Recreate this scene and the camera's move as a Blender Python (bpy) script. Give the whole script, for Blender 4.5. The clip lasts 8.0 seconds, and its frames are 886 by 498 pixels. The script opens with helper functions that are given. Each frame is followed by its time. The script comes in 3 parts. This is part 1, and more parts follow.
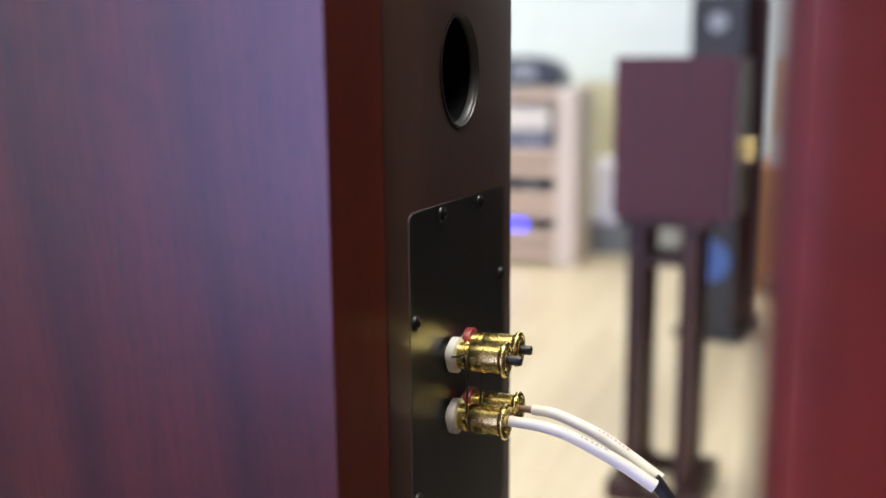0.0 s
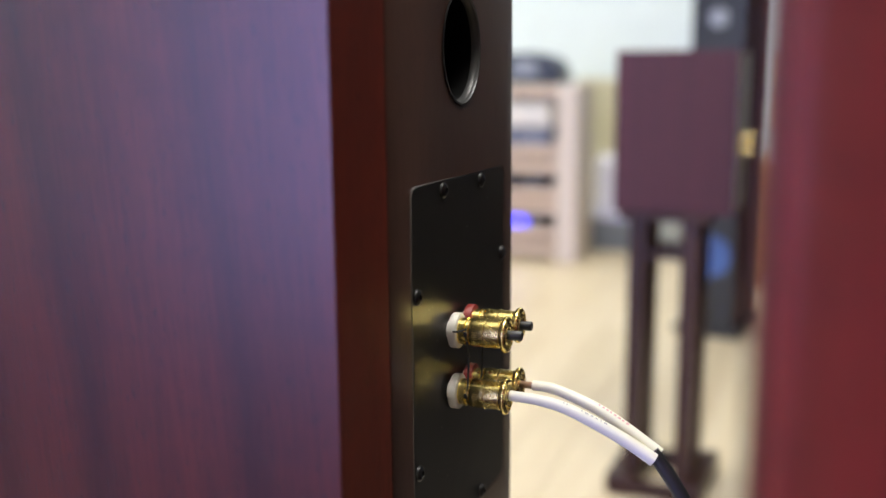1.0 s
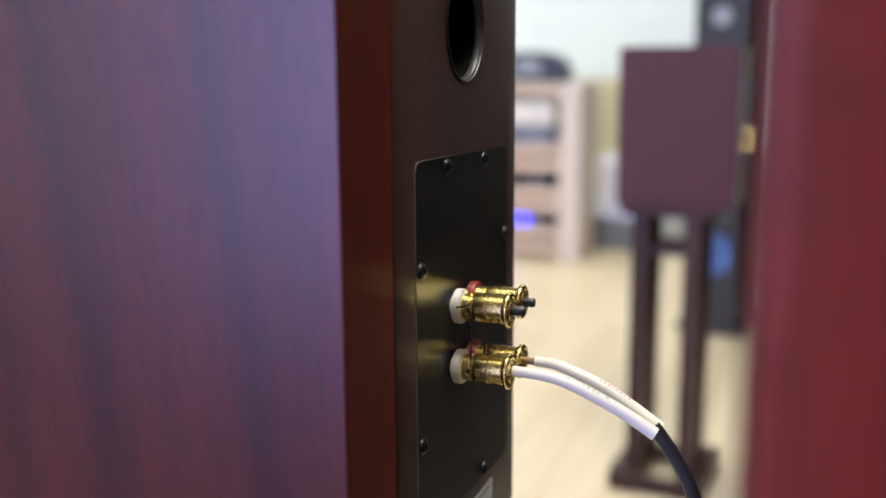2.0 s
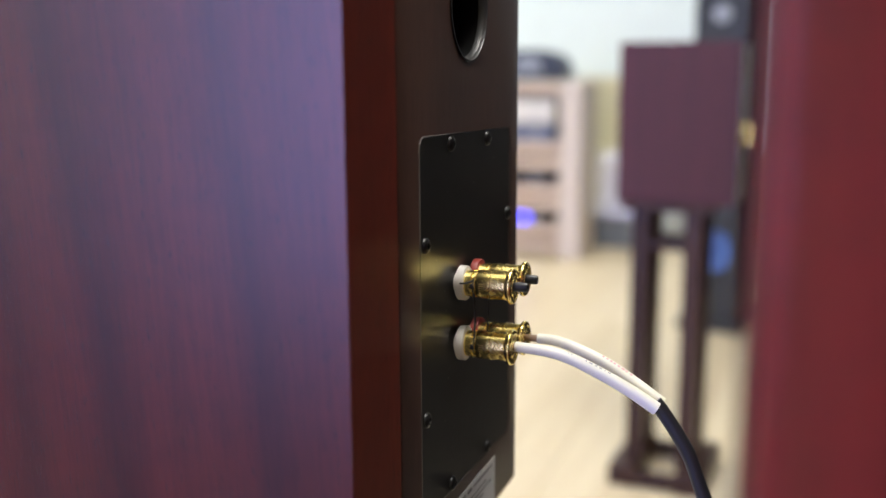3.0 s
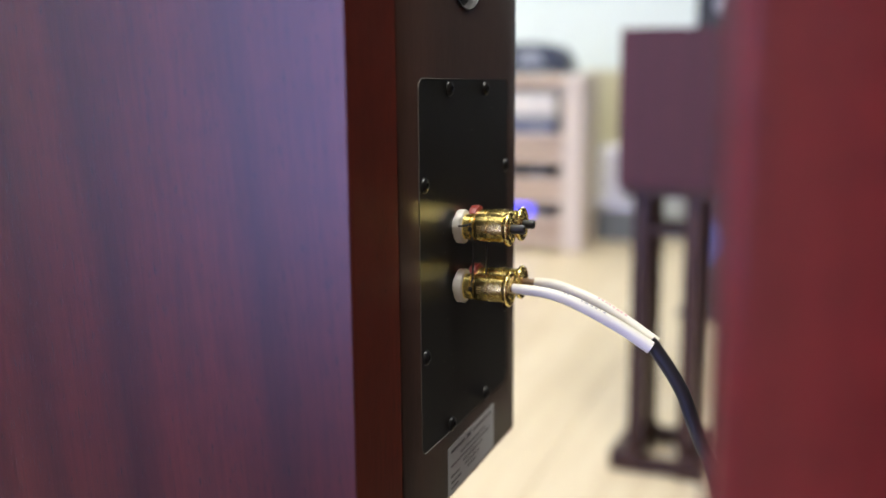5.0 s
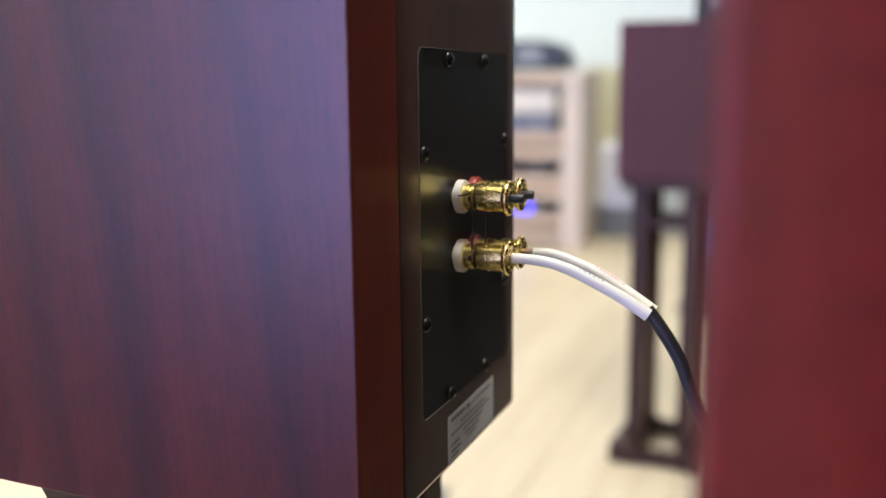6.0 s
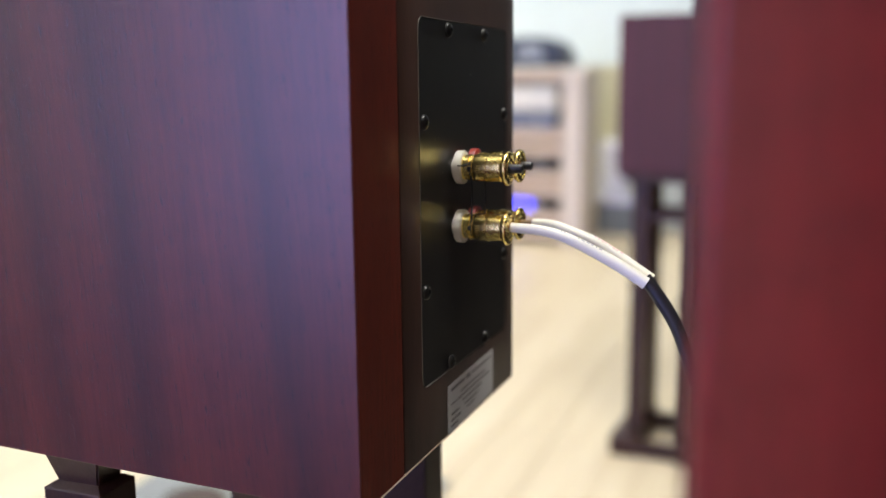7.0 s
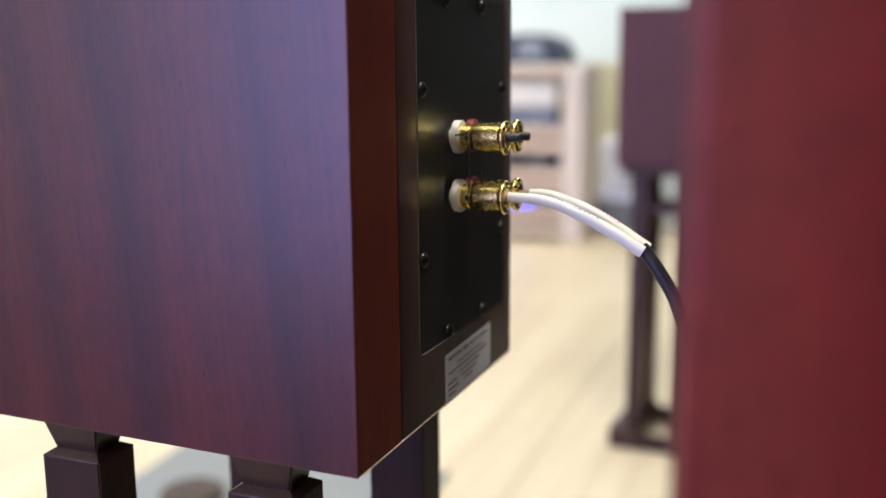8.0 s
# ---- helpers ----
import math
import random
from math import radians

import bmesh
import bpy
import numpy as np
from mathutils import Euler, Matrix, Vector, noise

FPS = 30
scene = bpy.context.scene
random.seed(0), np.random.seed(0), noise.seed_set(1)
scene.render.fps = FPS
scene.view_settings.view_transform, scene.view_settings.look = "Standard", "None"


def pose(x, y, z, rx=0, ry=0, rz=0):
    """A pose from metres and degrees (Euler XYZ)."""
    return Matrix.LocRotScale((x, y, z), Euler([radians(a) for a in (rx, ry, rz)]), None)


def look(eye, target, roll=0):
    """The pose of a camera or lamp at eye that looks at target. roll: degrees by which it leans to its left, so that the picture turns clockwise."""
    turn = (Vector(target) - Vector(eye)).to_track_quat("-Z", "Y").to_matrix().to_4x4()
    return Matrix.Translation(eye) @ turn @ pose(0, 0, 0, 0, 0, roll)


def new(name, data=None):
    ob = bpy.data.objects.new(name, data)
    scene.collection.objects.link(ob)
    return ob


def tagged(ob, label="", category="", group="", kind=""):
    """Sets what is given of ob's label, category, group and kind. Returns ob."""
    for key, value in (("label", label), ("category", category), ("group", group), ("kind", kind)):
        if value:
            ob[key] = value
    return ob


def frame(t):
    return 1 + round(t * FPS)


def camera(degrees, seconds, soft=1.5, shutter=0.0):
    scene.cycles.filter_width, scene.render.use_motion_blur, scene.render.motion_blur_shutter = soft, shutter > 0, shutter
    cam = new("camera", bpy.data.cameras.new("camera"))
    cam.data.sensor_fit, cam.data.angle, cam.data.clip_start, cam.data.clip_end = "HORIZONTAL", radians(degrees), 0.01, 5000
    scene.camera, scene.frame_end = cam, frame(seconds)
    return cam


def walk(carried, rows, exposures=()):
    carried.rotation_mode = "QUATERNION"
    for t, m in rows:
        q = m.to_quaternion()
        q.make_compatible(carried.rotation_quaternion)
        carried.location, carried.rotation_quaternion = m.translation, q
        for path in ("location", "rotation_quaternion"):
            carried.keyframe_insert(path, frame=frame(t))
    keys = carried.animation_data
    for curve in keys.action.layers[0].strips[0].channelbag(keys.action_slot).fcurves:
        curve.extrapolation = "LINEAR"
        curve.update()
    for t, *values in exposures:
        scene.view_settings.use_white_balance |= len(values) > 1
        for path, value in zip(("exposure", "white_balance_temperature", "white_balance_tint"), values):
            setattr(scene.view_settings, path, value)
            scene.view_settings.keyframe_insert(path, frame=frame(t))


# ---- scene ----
cam = camera(48.06, 8.0)
PATH = [
    (0, (-0.30144, -0.15270, 0.91658), (1.53660, 0.54279, 0.54522), -0.518),
    (0.5, (-0.30409, -0.15352, 0.91236), (1.53305, 0.54275, 0.53803), -0.420),
    (1, (-0.30721, -0.15447, 0.90736), (1.52968, 0.54244, 0.53300), -0.457),
    (1.5, (-0.31064, -0.15607, 0.90232), (1.52479, 0.54520, 0.52899), -0.421),
    (3, (-0.32023, -0.15699, 0.88744), (1.51510, 0.54519, 0.51526), -0.310),
    (3.5, (-0.32360, -0.15879, 0.88229), (1.51007, 0.54645, 0.50772), -0.318),
    (4, (-0.32710, -0.16021, 0.87562), (1.50686, 0.54563, 0.50361), -0.315),
    (4.5, (-0.33058, -0.16233, 0.86999), (1.50246, 0.54491, 0.49612), -0.377),
    (6, (-0.34153, -0.16682, 0.85053), (1.49149, 0.54014, 0.47601), -0.504),
    (6.5, (-0.34540, -0.16835, 0.84390), (1.48721, 0.53930, 0.46869), -0.493),
    (7, (-0.34862, -0.17003, 0.83698), (1.48380, 0.53876, 0.46299), -0.562),
    (7.5, (-0.35044, -0.17119, 0.83078), (1.48136, 0.53719, 0.45302), -0.447),
    (8, (-0.35271, -0.17277, 0.82263), (1.47962, 0.53600, 0.44822), -0.470),
]
walk(cam, [(t, look(eye, target, roll)) for t, eye, target, roll in PATH])

# ---- lens: a fast prime focused on the terminals ----
cam.data.dof.use_dof = True
cam.data.dof.focus_distance = 0.455
cam.data.dof.aperture_fstop = 4.3
cam.data.dof.aperture_blades = 0

# ---- light ----
world = bpy.data.worlds.new("world")
scene.world = world
world.use_nodes = True
wn = world.node_tree
sky = wn.nodes.new("ShaderNodeTexSky")
sky.sky_type, sky.sun_disc = "NISHITA", False
sky.sun_elevation, sky.sun_rotation = radians(35), radians(200)
wn.nodes["Background"].inputs["Strength"].default_value = 0.1
wn.links.new(sky.outputs["Color"], wn.nodes["Background"].inputs["Color"])


def area(name, m, sx, sy, watts, colour):
    data = bpy.data.lights.new(name, "AREA")
    data.shape, data.size, data.size_y, data.energy, data.color = "RECTANGLE", sx, sy, watts, colour
    ob = new(name, data)
    ob.matrix_world = m
    return ob


# unseen blue lamp behind the camera, for the bluish sheen on the cabinets
area("blue_lamp", pose(-2.57, 1.11, 1.30, 90, 0, -90), 1.85, 2.35, 124, (0.385, 0.415, 1.0))
# ceiling panels, all unseen; the last three brighten loudspeaker sides and terminals
PANELS = [(1.7, 1.2, 27), (1.7, 3.4, 27), (4.0, 0.4, 20), (4.0, 1.9, 20), (4.0, 3.6, 20), (-1.6, 1.9, 18), (-0.7, 2.9, 40), (0.19, -0.42, 48)]
for px, py, watts in PANELS:
    area("panel_light", pose(px, py, 2.83), 1.15, 0.55, watts, (1.0, 0.97, 0.92))

# ---- helpers for building ----


def mat(name, base, rough=0.5, metal=0.0, coat=0.0, coat_rough=0.1, spec=0.5):
    m = bpy.data.materials.new(name)
    m.use_nodes = True
    p = m.node_tree.nodes["Principled BSDF"]
    p.inputs["Base Color"].default_value = (*base, 1)
    p.inputs["Roughness"].default_value = rough
    p.inputs["Metallic"].default_value = metal
    p.inputs["Coat Weight"].default_value = coat
    p.inputs["Coat Roughness"].default_value = coat_rough
    p.inputs["Specular IOR Level"].default_value = spec
    return m


def node(m, kind, **values):
    n = m.node_tree.nodes.new(kind)
    for key, value in values.items():
        n.inputs[key].default_value = value
    return n


def coords(m, scale, tilt=0.0):
    """Object coordinates, turned about x by tilt degrees and then scaled."""
    tc = m.node_tree.nodes.new("ShaderNodeTexCoord")
    out = tc.outputs["Object"]
    for key, value in (("Rotation", (radians(tilt), 0, 0)), ("Scale", scale)):
        mp = m.node_tree.nodes.new("ShaderNodeMapping")
        mp.inputs[key].default_value = value
        m.node_tree.links.new(out, mp.inputs["Vector"])
        out = mp.outputs["Vector"]
    return out


def ramp(m, fac, stops):
    r = m.node_tree.nodes.new("ShaderNodeValToRGB")
    el = r.color_ramp.elements
    while len(el) < len(stops):
        el.new(0.5)
    for e, (pos, c) in zip(el, stops):
        e.position, e.color = pos, (*c, 1)
    m.node_tree.links.new(fac, r.inputs["Fac"])
    return r.outputs["Color"]


def mixed(m, a, b, fac, mode="MIX"):
    n = m.node_tree.nodes.new("ShaderNodeMix")
    n.data_type, n.blend_type = "RGBA", mode
    for sock, v in ((n.inputs["Factor"], fac), (n.inputs["A"], a), (n.inputs["B"], b)):
        if isinstance(v, (int, float)):
            sock.default_value = v
        elif isinstance(v, tuple):
            sock.default_value = (*v, 1)
        else:
            m.node_tree.links.new(v, sock)
    return n.outputs["Result"]


def noisy(m, vector, scale, detail=4.0, rough=0.55):
    n = node(m, "ShaderNodeTexNoise", Scale=scale, Detail=detail, Roughness=rough)
    m.node_tree.links.new(vector, n.inputs["Vector"])
    return n.outputs["Fac"]


def bump(m, height, strength, distance):
    b = node(m, "ShaderNodeBump", Strength=strength, Distance=distance)
    m.node_tree.links.new(height, b.inputs["Height"])
    m.node_tree.links.new(b.outputs["Normal"], m.node_tree.nodes["Principled BSDF"].inputs["Normal"])


def feed(m, sock, out):
    m.node_tree.links.new(out, m.node_tree.nodes["Principled BSDF"].inputs[sock])


def rough_from(m, fac, lo, hi):
    r = node(m, "ShaderNodeMapRange")
    r.inputs["To Min"].default_value, r.inputs["To Max"].default_value = lo, hi
    m.node_tree.links.new(fac, r.inputs["Value"])
    feed(m, "Roughness", r.outputs["Result"])


def veneer(name, dark, mid, light, rough, coat, streaks=(), tilt=0.0):
    """Upright wood grain: broad figure, a few dark streaks, fine lines and short pores."""
    m = mat(name, mid, rough, coat=coat, coat_rough=0.3)
    links = m.node_tree.links
    bands = noisy(m, coords(m, (22, 22, 0.7), tilt), 1.0, 2.0, 0.4)
    fine = noisy(m, coords(m, (420, 420, 26.0), tilt), 1.0, 4.0, 0.65)
    pores = noisy(m, coords(m, (1100, 1100, 60), tilt), 1.0, 3.0, 0.6)
    flecks = noisy(m, coords(m, (1300, 1300, 130), tilt), 1.0, 1.0, 0.4)
    c = ramp(m, bands, [(0.30, tuple(0.55 * a + 0.45 * b for a, b in zip(dark, mid))), (0.5, mid), (0.72, light)])
    c = mixed(m, c, ramp(m, fine, [(0.30, (0.58, 0.56, 0.56)), (0.66, (1.20, 1.16, 1.13))]), 0.6, "MULTIPLY")
    mottle = noisy(m, coords(m, (55, 55, 75)), 1.0, 3.0, 0.55)
    c = mixed(m, c, ramp(m, mottle, [(0.32, (0.70, 0.72, 0.76)), (0.50, (1, 1, 1)), (0.70, (1.28, 1.22, 1.14))]), 0.32, "MULTIPLY")
    if streaks:
        wob = noisy(m, coords(m, (6, 6, 3.0)), 1.0, 2.0)
        sep = m.node_tree.nodes.new("ShaderNodeSeparateXYZ")
        links.new(coords(m, (1, 1, 1)), sep.inputs["Vector"])
        add = m.node_tree.nodes.new("ShaderNodeMath")
        add.operation = "MULTIPLY_ADD"
        links.new(wob, add.inputs[0])
        add.inputs[1].default_value = 0.035
        lean = m.node_tree.nodes.new("ShaderNodeMath")
        lean.operation = "MULTIPLY_ADD"
        links.new(sep.outputs["Z"], lean.inputs[0])
        lean.inputs[1].default_value = -0.13
        links.new(sep.outputs["Y"], lean.inputs[2])
        links.new(lean.outputs[0], add.inputs[2])
        scaled = m.node_tree.nodes.new("ShaderNodeMath")
        scaled.operation = "MULTIPLY"
        links.new(add.outputs[0], scaled.inputs[0])
        scaled.inputs[1].default_value = 4.0
        stops = [(0.0, (0, 0, 0))]
        for pos, half, depth in streaks:
            p = (pos + 0.0015) * 4.0
            stops += [(p - half * 4, (0, 0, 0)), (p, (depth,) * 3), (p + half * 4, (0, 0, 0))]
        fac = ramp(m, scaled.outputs[0], stops)
        c = mixed(m, c, mixed(m, c, (0.30, 0.42, 0.62), 1.0, "MULTIPLY"), fac)
    c = mixed(m, c, ramp(m, pores, [(0.27, (0.3, 0.25, 0.25)), (0.40, (1, 1, 1))]), 0.6, "MULTIPLY")
    deep = ramp(m, flecks, [(0.275, (0.10, 0.08, 0.10)), (0.325, (1, 1, 1))])
    c = mixed(m, c, deep, 0.85, "MULTIPLY")
    feed(m, "Base Color", c)
    rough_from(m, pores, rough - 0.07, rough + 0.09)
    both = m.node_tree.nodes.new("ShaderNodeMath")
    both.operation = "MULTIPLY_ADD"
    links.new(deep, both.inputs[0])
    both.inputs[1].default_value = 0.6
    links.new(pores, both.inputs[2])
    bump(m, both.outputs[0], 0.30, 0.0003)
    return m


M = {}
M["mahogany"] = veneer("mahogany", (0.034, 0.0062, 0.0045), (0.068, 0.0104, 0.0062), (0.094, 0.0148, 0.0085), 0.34, 0.12, [(0.038, 0.014, 0.62), (0.082, 0.008, 0.2), (0.122, 0.016, 0.66), (0.170, 0.011, 0.4)], 4.0)
M["cherry_red"] = veneer("cherry_red", (0.135, 0.0105, 0.014), (0.222, 0.0158, 0.0232), (0.280, 0.0225, 0.031), 0.29, 0.0)
M["rosewood"] = veneer("rosewood", (0.040, 0.007, 0.011), (0.059, 0.0095, 0.0150), (0.072, 0.012, 0.018), 0.6, 0.0)
M["cherry_red"].node_tree.nodes["Principled BSDF"].inputs["Specular IOR Level"].default_value = 0.5
M["mahogany_edge"] = veneer("mahogany_edge", (0.056, 0.0092, 0.0056), (0.112, 0.0165, 0.0090), (0.150, 0.0230, 0.0125), 0.55, 0.0)
M["back_veneer"] = veneer("back_veneer", (0.032, 0.0165, 0.0120), (0.056, 0.0275, 0.0195), (0.078, 0.0370, 0.0255), 0.40, 0.05)
M["stand_wood"] = veneer("stand_wood", (0.018, 0.0095, 0.006), (0.040, 0.0185, 0.012), (0.064, 0.031, 0.020), 0.34, 0.0)

M["stand_wood"].node_tree.nodes["Principled BSDF"].inputs["Specular IOR Level"].default_value = 0.25
M["mahogany_edge"].node_tree.nodes["Principled BSDF"].inputs["Specular IOR Level"].default_value = 0.18
M["back_veneer"].node_tree.nodes["Principled BSDF"].inputs["Specular IOR Level"].default_value = 0.5
M["plate"] = mat("plate", (0.008, 0.008, 0.007), 0.34, 0.0, spec=0.4)
specks = noisy(M["plate"], coords(M["plate"], (420, 420, 420)), 1.0, 0.0)
feed(M["plate"], "Base Color", ramp(M["plate"], specks, [(0.0, (0.008, 0.008, 0.007)), (0.83, (0.009, 0.009, 0.008)), (0.88, (0.16, 0.15, 0.14))]))
grit = noisy(M["plate"], coords(M["plate"], (900, 900, 900)), 1.0, 3.0)
bump(M["plate"], grit, 0.03, 0.0001)
rough_from(M["plate"], noisy(M["plate"], coords(M["plate"], (60, 60, 60)), 1.0), 0.32, 0.38)

M["lip_grey"] = mat("lip_grey", (0.17, 0.16, 0.15), 0.4, 0.2)
M["arris_glint"] = mat("arris_glint", (0.42, 0.33, 0.24), 0.6)
M["gold"] = mat("gold", (1.0, 0.80, 0.28), 0.2, 1.0)
rough_from(M["gold"], noisy(M["gold"], coords(M["gold"], (300, 300, 300)), 1.0), 0.20, 0.32)
bump(M["gold"], noisy(M["gold"], coords(M["gold"], (900, 160, 900)), 1.0), 0.08, 0.0002)
M["engraved"] = mat("engraved", (0.62, 0.47, 0.17), 0.5, 1.0)
M["white_plastic"] = mat("white_plastic", (0.72, 0.70, 0.64), 0.4)
M["red_plastic"] = mat("red_plastic", (0.26, 0.028, 0.022), 0.4)
M["black_plastic"] = mat("black_plastic", (0.012, 0.012, 0.012), 0.38)
M["screw_black"] = mat("screw_black", (0.016, 0.016, 0.016), 0.3, 0.4)
M["port_plastic"] = mat("port_plastic", (0.03, 0.03, 0.03), 0.42)
M["port_inside"] = mat("port_inside", (0.004, 0.004, 0.004), 0.9, spec=0.1)
M["sleeve_white"] = mat("sleeve_white", (0.86, 0.84, 0.67), 0.45)
bump(M["sleeve_white"], noisy(M["sleeve_white"], coords(M["sleeve_white"], (160, 160, 160)), 1.0), 0.15, 0.0006)
M["cable_black"] = mat("cable_black", (0.016, 0.016, 0.017), 0.42)
M["tinned"] = mat("tinned", (0.35, 0.25, 0.17), 0.35, 1.0)
M["ink_red"] = mat("ink_red", (0.72, 0.40, 0.38), 0.5)
M["ink_dark"] = mat("ink_dark", (0.50, 0.49, 0.45), 0.5)
M["label_silver"] = mat("label_silver", (0.66, 0.67, 0.66), 0.45, 0.0)
M["ink_black"] = mat("ink_black", (0.20, 0.20, 0.20), 0.5)

M["wall_white"] = mat("wall_white", (0.78, 0.84, 0.85), 0.85)
w = noisy(M["wall_white"], coords(M["wall_white"], (3, 3, 3)), 1.0)
feed(M["wall_white"], "Base Color", ramp(M["wall_white"], w, [(0.3, (0.70, 0.80, 0.80)), (0.7, (0.75, 0.85, 0.85))]))
M["bounce_grey"] = mat("bounce_grey", (0.78, 0.73, 0.62), 0.85)
bump(M["bounce_grey"], noisy(M["bounce_grey"], coords(M["bounce_grey"], (80, 80, 80)), 1.0), 0.2, 0.002)
M["wall_dark"] = mat("wall_dark", (0.013, 0.011, 0.011), 0.85, spec=0.2)
bump(M["wall_dark"], noisy(M["wall_dark"], coords(M["wall_dark"], (80, 80, 80)), 1.0), 0.3, 0.002)
M["ceiling_white"] = mat("ceiling_white", (0.8, 0.8, 0.78), 0.9)
bump(M["ceiling_white"], noisy(M["ceiling_white"], coords(M["ceiling_white"], (60, 60, 60)), 1.0), 0.2, 0.002)
M["plank"] = mat("plank", (0.62, 0.47, 0.30), 0.36)
obj = M["plank"].node_tree.nodes.new("ShaderNodeObjectInfo")
g = noisy(M["plank"], coords(M["plank"], (1.6, 26, 26)), 1.0, 6.0, 0.6)
tone = ramp(M["plank"], obj.outputs["Random"], [(0.0, (0.64, 0.56, 0.375)), (0.5, (0.69, 0.61, 0.42)), (1.0, (0.73, 0.655, 0.47))])
feed(M["plank"], "Base Color", mixed(M["plank"], tone, ramp(M["plank"], g, [(0.3, (0.80, 0.74, 0.68)), (0.65, (1, 1, 1))]), 0.8, "MULTIPLY"))
rough_from(M["plank"], g, 0.28, 0.42)
M["underfloor"] = mat("underfloor", (0.25, 0.19, 0.13), 0.7)
M["birch"] = mat("birch", (0.66, 0.52, 0.40), 0.5)
feed(M["birch"], "Base Color", ramp(M["birch"], noisy(M["birch"], coords(M["birch"], (4, 4, 30)), 1.0, 4.0), [(0.3, (0.60, 0.46, 0.35)), (0.7, (0.70, 0.57, 0.45))]))
M["rack_white"] = mat("rack_white", (0.64, 0.57, 0.50), 0.5)
M["device_black"] = mat("device_black", (0.018, 0.02, 0.023), 0.35)
M["slate_blue"] = mat("slate_blue", (0.16, 0.18, 0.24), 0.4)
M["slate_dark"] = mat("slate_dark", (0.035, 0.045, 0.065), 0.35)
M["pot_glaze"] = mat("pot_glaze", (0.42, 0.46, 0.40), 0.3)
M["device_silver"] = mat("device_silver", (0.55, 0.56, 0.58), 0.3, 0.7)
# pale grey carries the bright wall's reflection on the far back plate
M["plate_sheen"] = mat("plate_sheen", (0.30, 0.28, 0.25), 0.35)
M["shade_grey"] = mat("shade_grey", (0.24, 0.26, 0.25), 0.95)
bump(M["shade_grey"], noisy(M["shade_grey"], coords(M["shade_grey"], (400, 400, 400)), 1.0), 0.5, 0.003)
M["cover_dark"] = mat("cover_dark", (0.030, 0.028, 0.030), 0.97, spec=0.1)
bump(M["cover_dark"], noisy(M["cover_dark"], coords(M["cover_dark"], (300, 300, 300)), 1.0), 0.6, 0.004)
M["rug_grey"] = mat("rug_grey", (0.17, 0.19, 0.19), 0.95)
bump(M["rug_grey"], noisy(M["rug_grey"], coords(M["rug_grey"], (300, 300, 300)), 1.0), 0.6, 0.004)
M["curtain"] = mat("curtain", (0.76, 0.74, 0.58), 0.8)
M["oak_orange"] = mat("oak_orange", (0.42, 0.20, 0.08), 0.45)
feed(M["oak_orange"], "Base Color", ramp(M["oak_orange"], noisy(M["oak_orange"], coords(M["oak_orange"], (20, 20, 2)), 1.0, 4.0), [(0.3, (0.34, 0.15, 0.06)), (0.7, (0.48, 0.24, 0.10))]))
M["paper_white"] = mat("paper_white", (0.72, 0.72, 0.76), 0.6)
M["driver_cone"] = mat("driver_cone", (0.03, 0.035, 0.05), 0.3)
# lowest driver's cone, its blue reflection put into the base colour
M["cone_sheen"] = mat("cone_sheen", (0.05, 0.11, 0.32), 0.35)
# tweeter's reflected light is in this pale grey, which the meter shares
M["dome"] = mat("dome", (0.30, 0.32, 0.33), 0.35, 0.3)
M["frame_grey"] = mat("frame_grey", (0.30, 0.31, 0.32), 0.4)
M["glass"] = mat("glass", (1, 1, 1), 0.0)
M["glass"].node_tree.nodes["Principled BSDF"].inputs["Transmission Weight"].default_value = 1.0


def glowing(name, colour, strength):
    m = mat(name, colour, 0.5)
    p = m.node_tree.nodes["Principled BSDF"]
    p.inputs["Emission Color"].default_value = (*colour, 1)
    p.inputs["Emission Strength"].default_value = strength
    return m


M["diffuser"] = glowing("diffuser", (1.0, 0.94, 0.84), 3.0)
M["led_blue"] = glowing("led_blue", (0.06, 0.06, 1.0), 2.4)


def mesh_of(name, bm, material, smooth=False):
    bmesh.ops.recalc_face_normals(bm, faces=bm.faces)
    me = bpy.data.meshes.new(name)
    for f in bm.faces:
        f.smooth = smooth
    bm.to_mesh(me)
    bm.free()
    me.materials.append(material)
    if smooth:
        me.set_sharp_from_angle(angle=radians(35))
    return me


def part(name, bm, material, parent, label="", smooth=False):
    ob = new(name, mesh_of(name, bm, material, smooth))
    ob.parent = parent
    if label:
        tagged(ob, label)
    return ob


def thing(name, place, label, category, group="", kind=""):
    ob = new(name)
    ob.matrix_world = place
    return tagged(ob, label, category, group, kind)


def box(lo, hi, bevel=0.0, seg=2, bm=None):
    bm2 = bmesh.new()
    bmesh.ops.create_cube(bm2, size=1)
    for v in bm2.verts:
        v.co = Vector([a + (b - a) * (c + 0.5) for a, b, c in zip(lo, hi, v.co)])
    if bevel:
        bmesh.ops.bevel(bm2, geom=bm2.edges[:], offset=bevel, segments=seg, affect="EDGES", profile=0.5)
    if bm is None:
        return bm2
    me = bpy.data.meshes.new("tmp")
    bm2.to_mesh(me)
    bm2.free()
    bm.from_mesh(me)
    bpy.data.meshes.remove(me)
    return bm


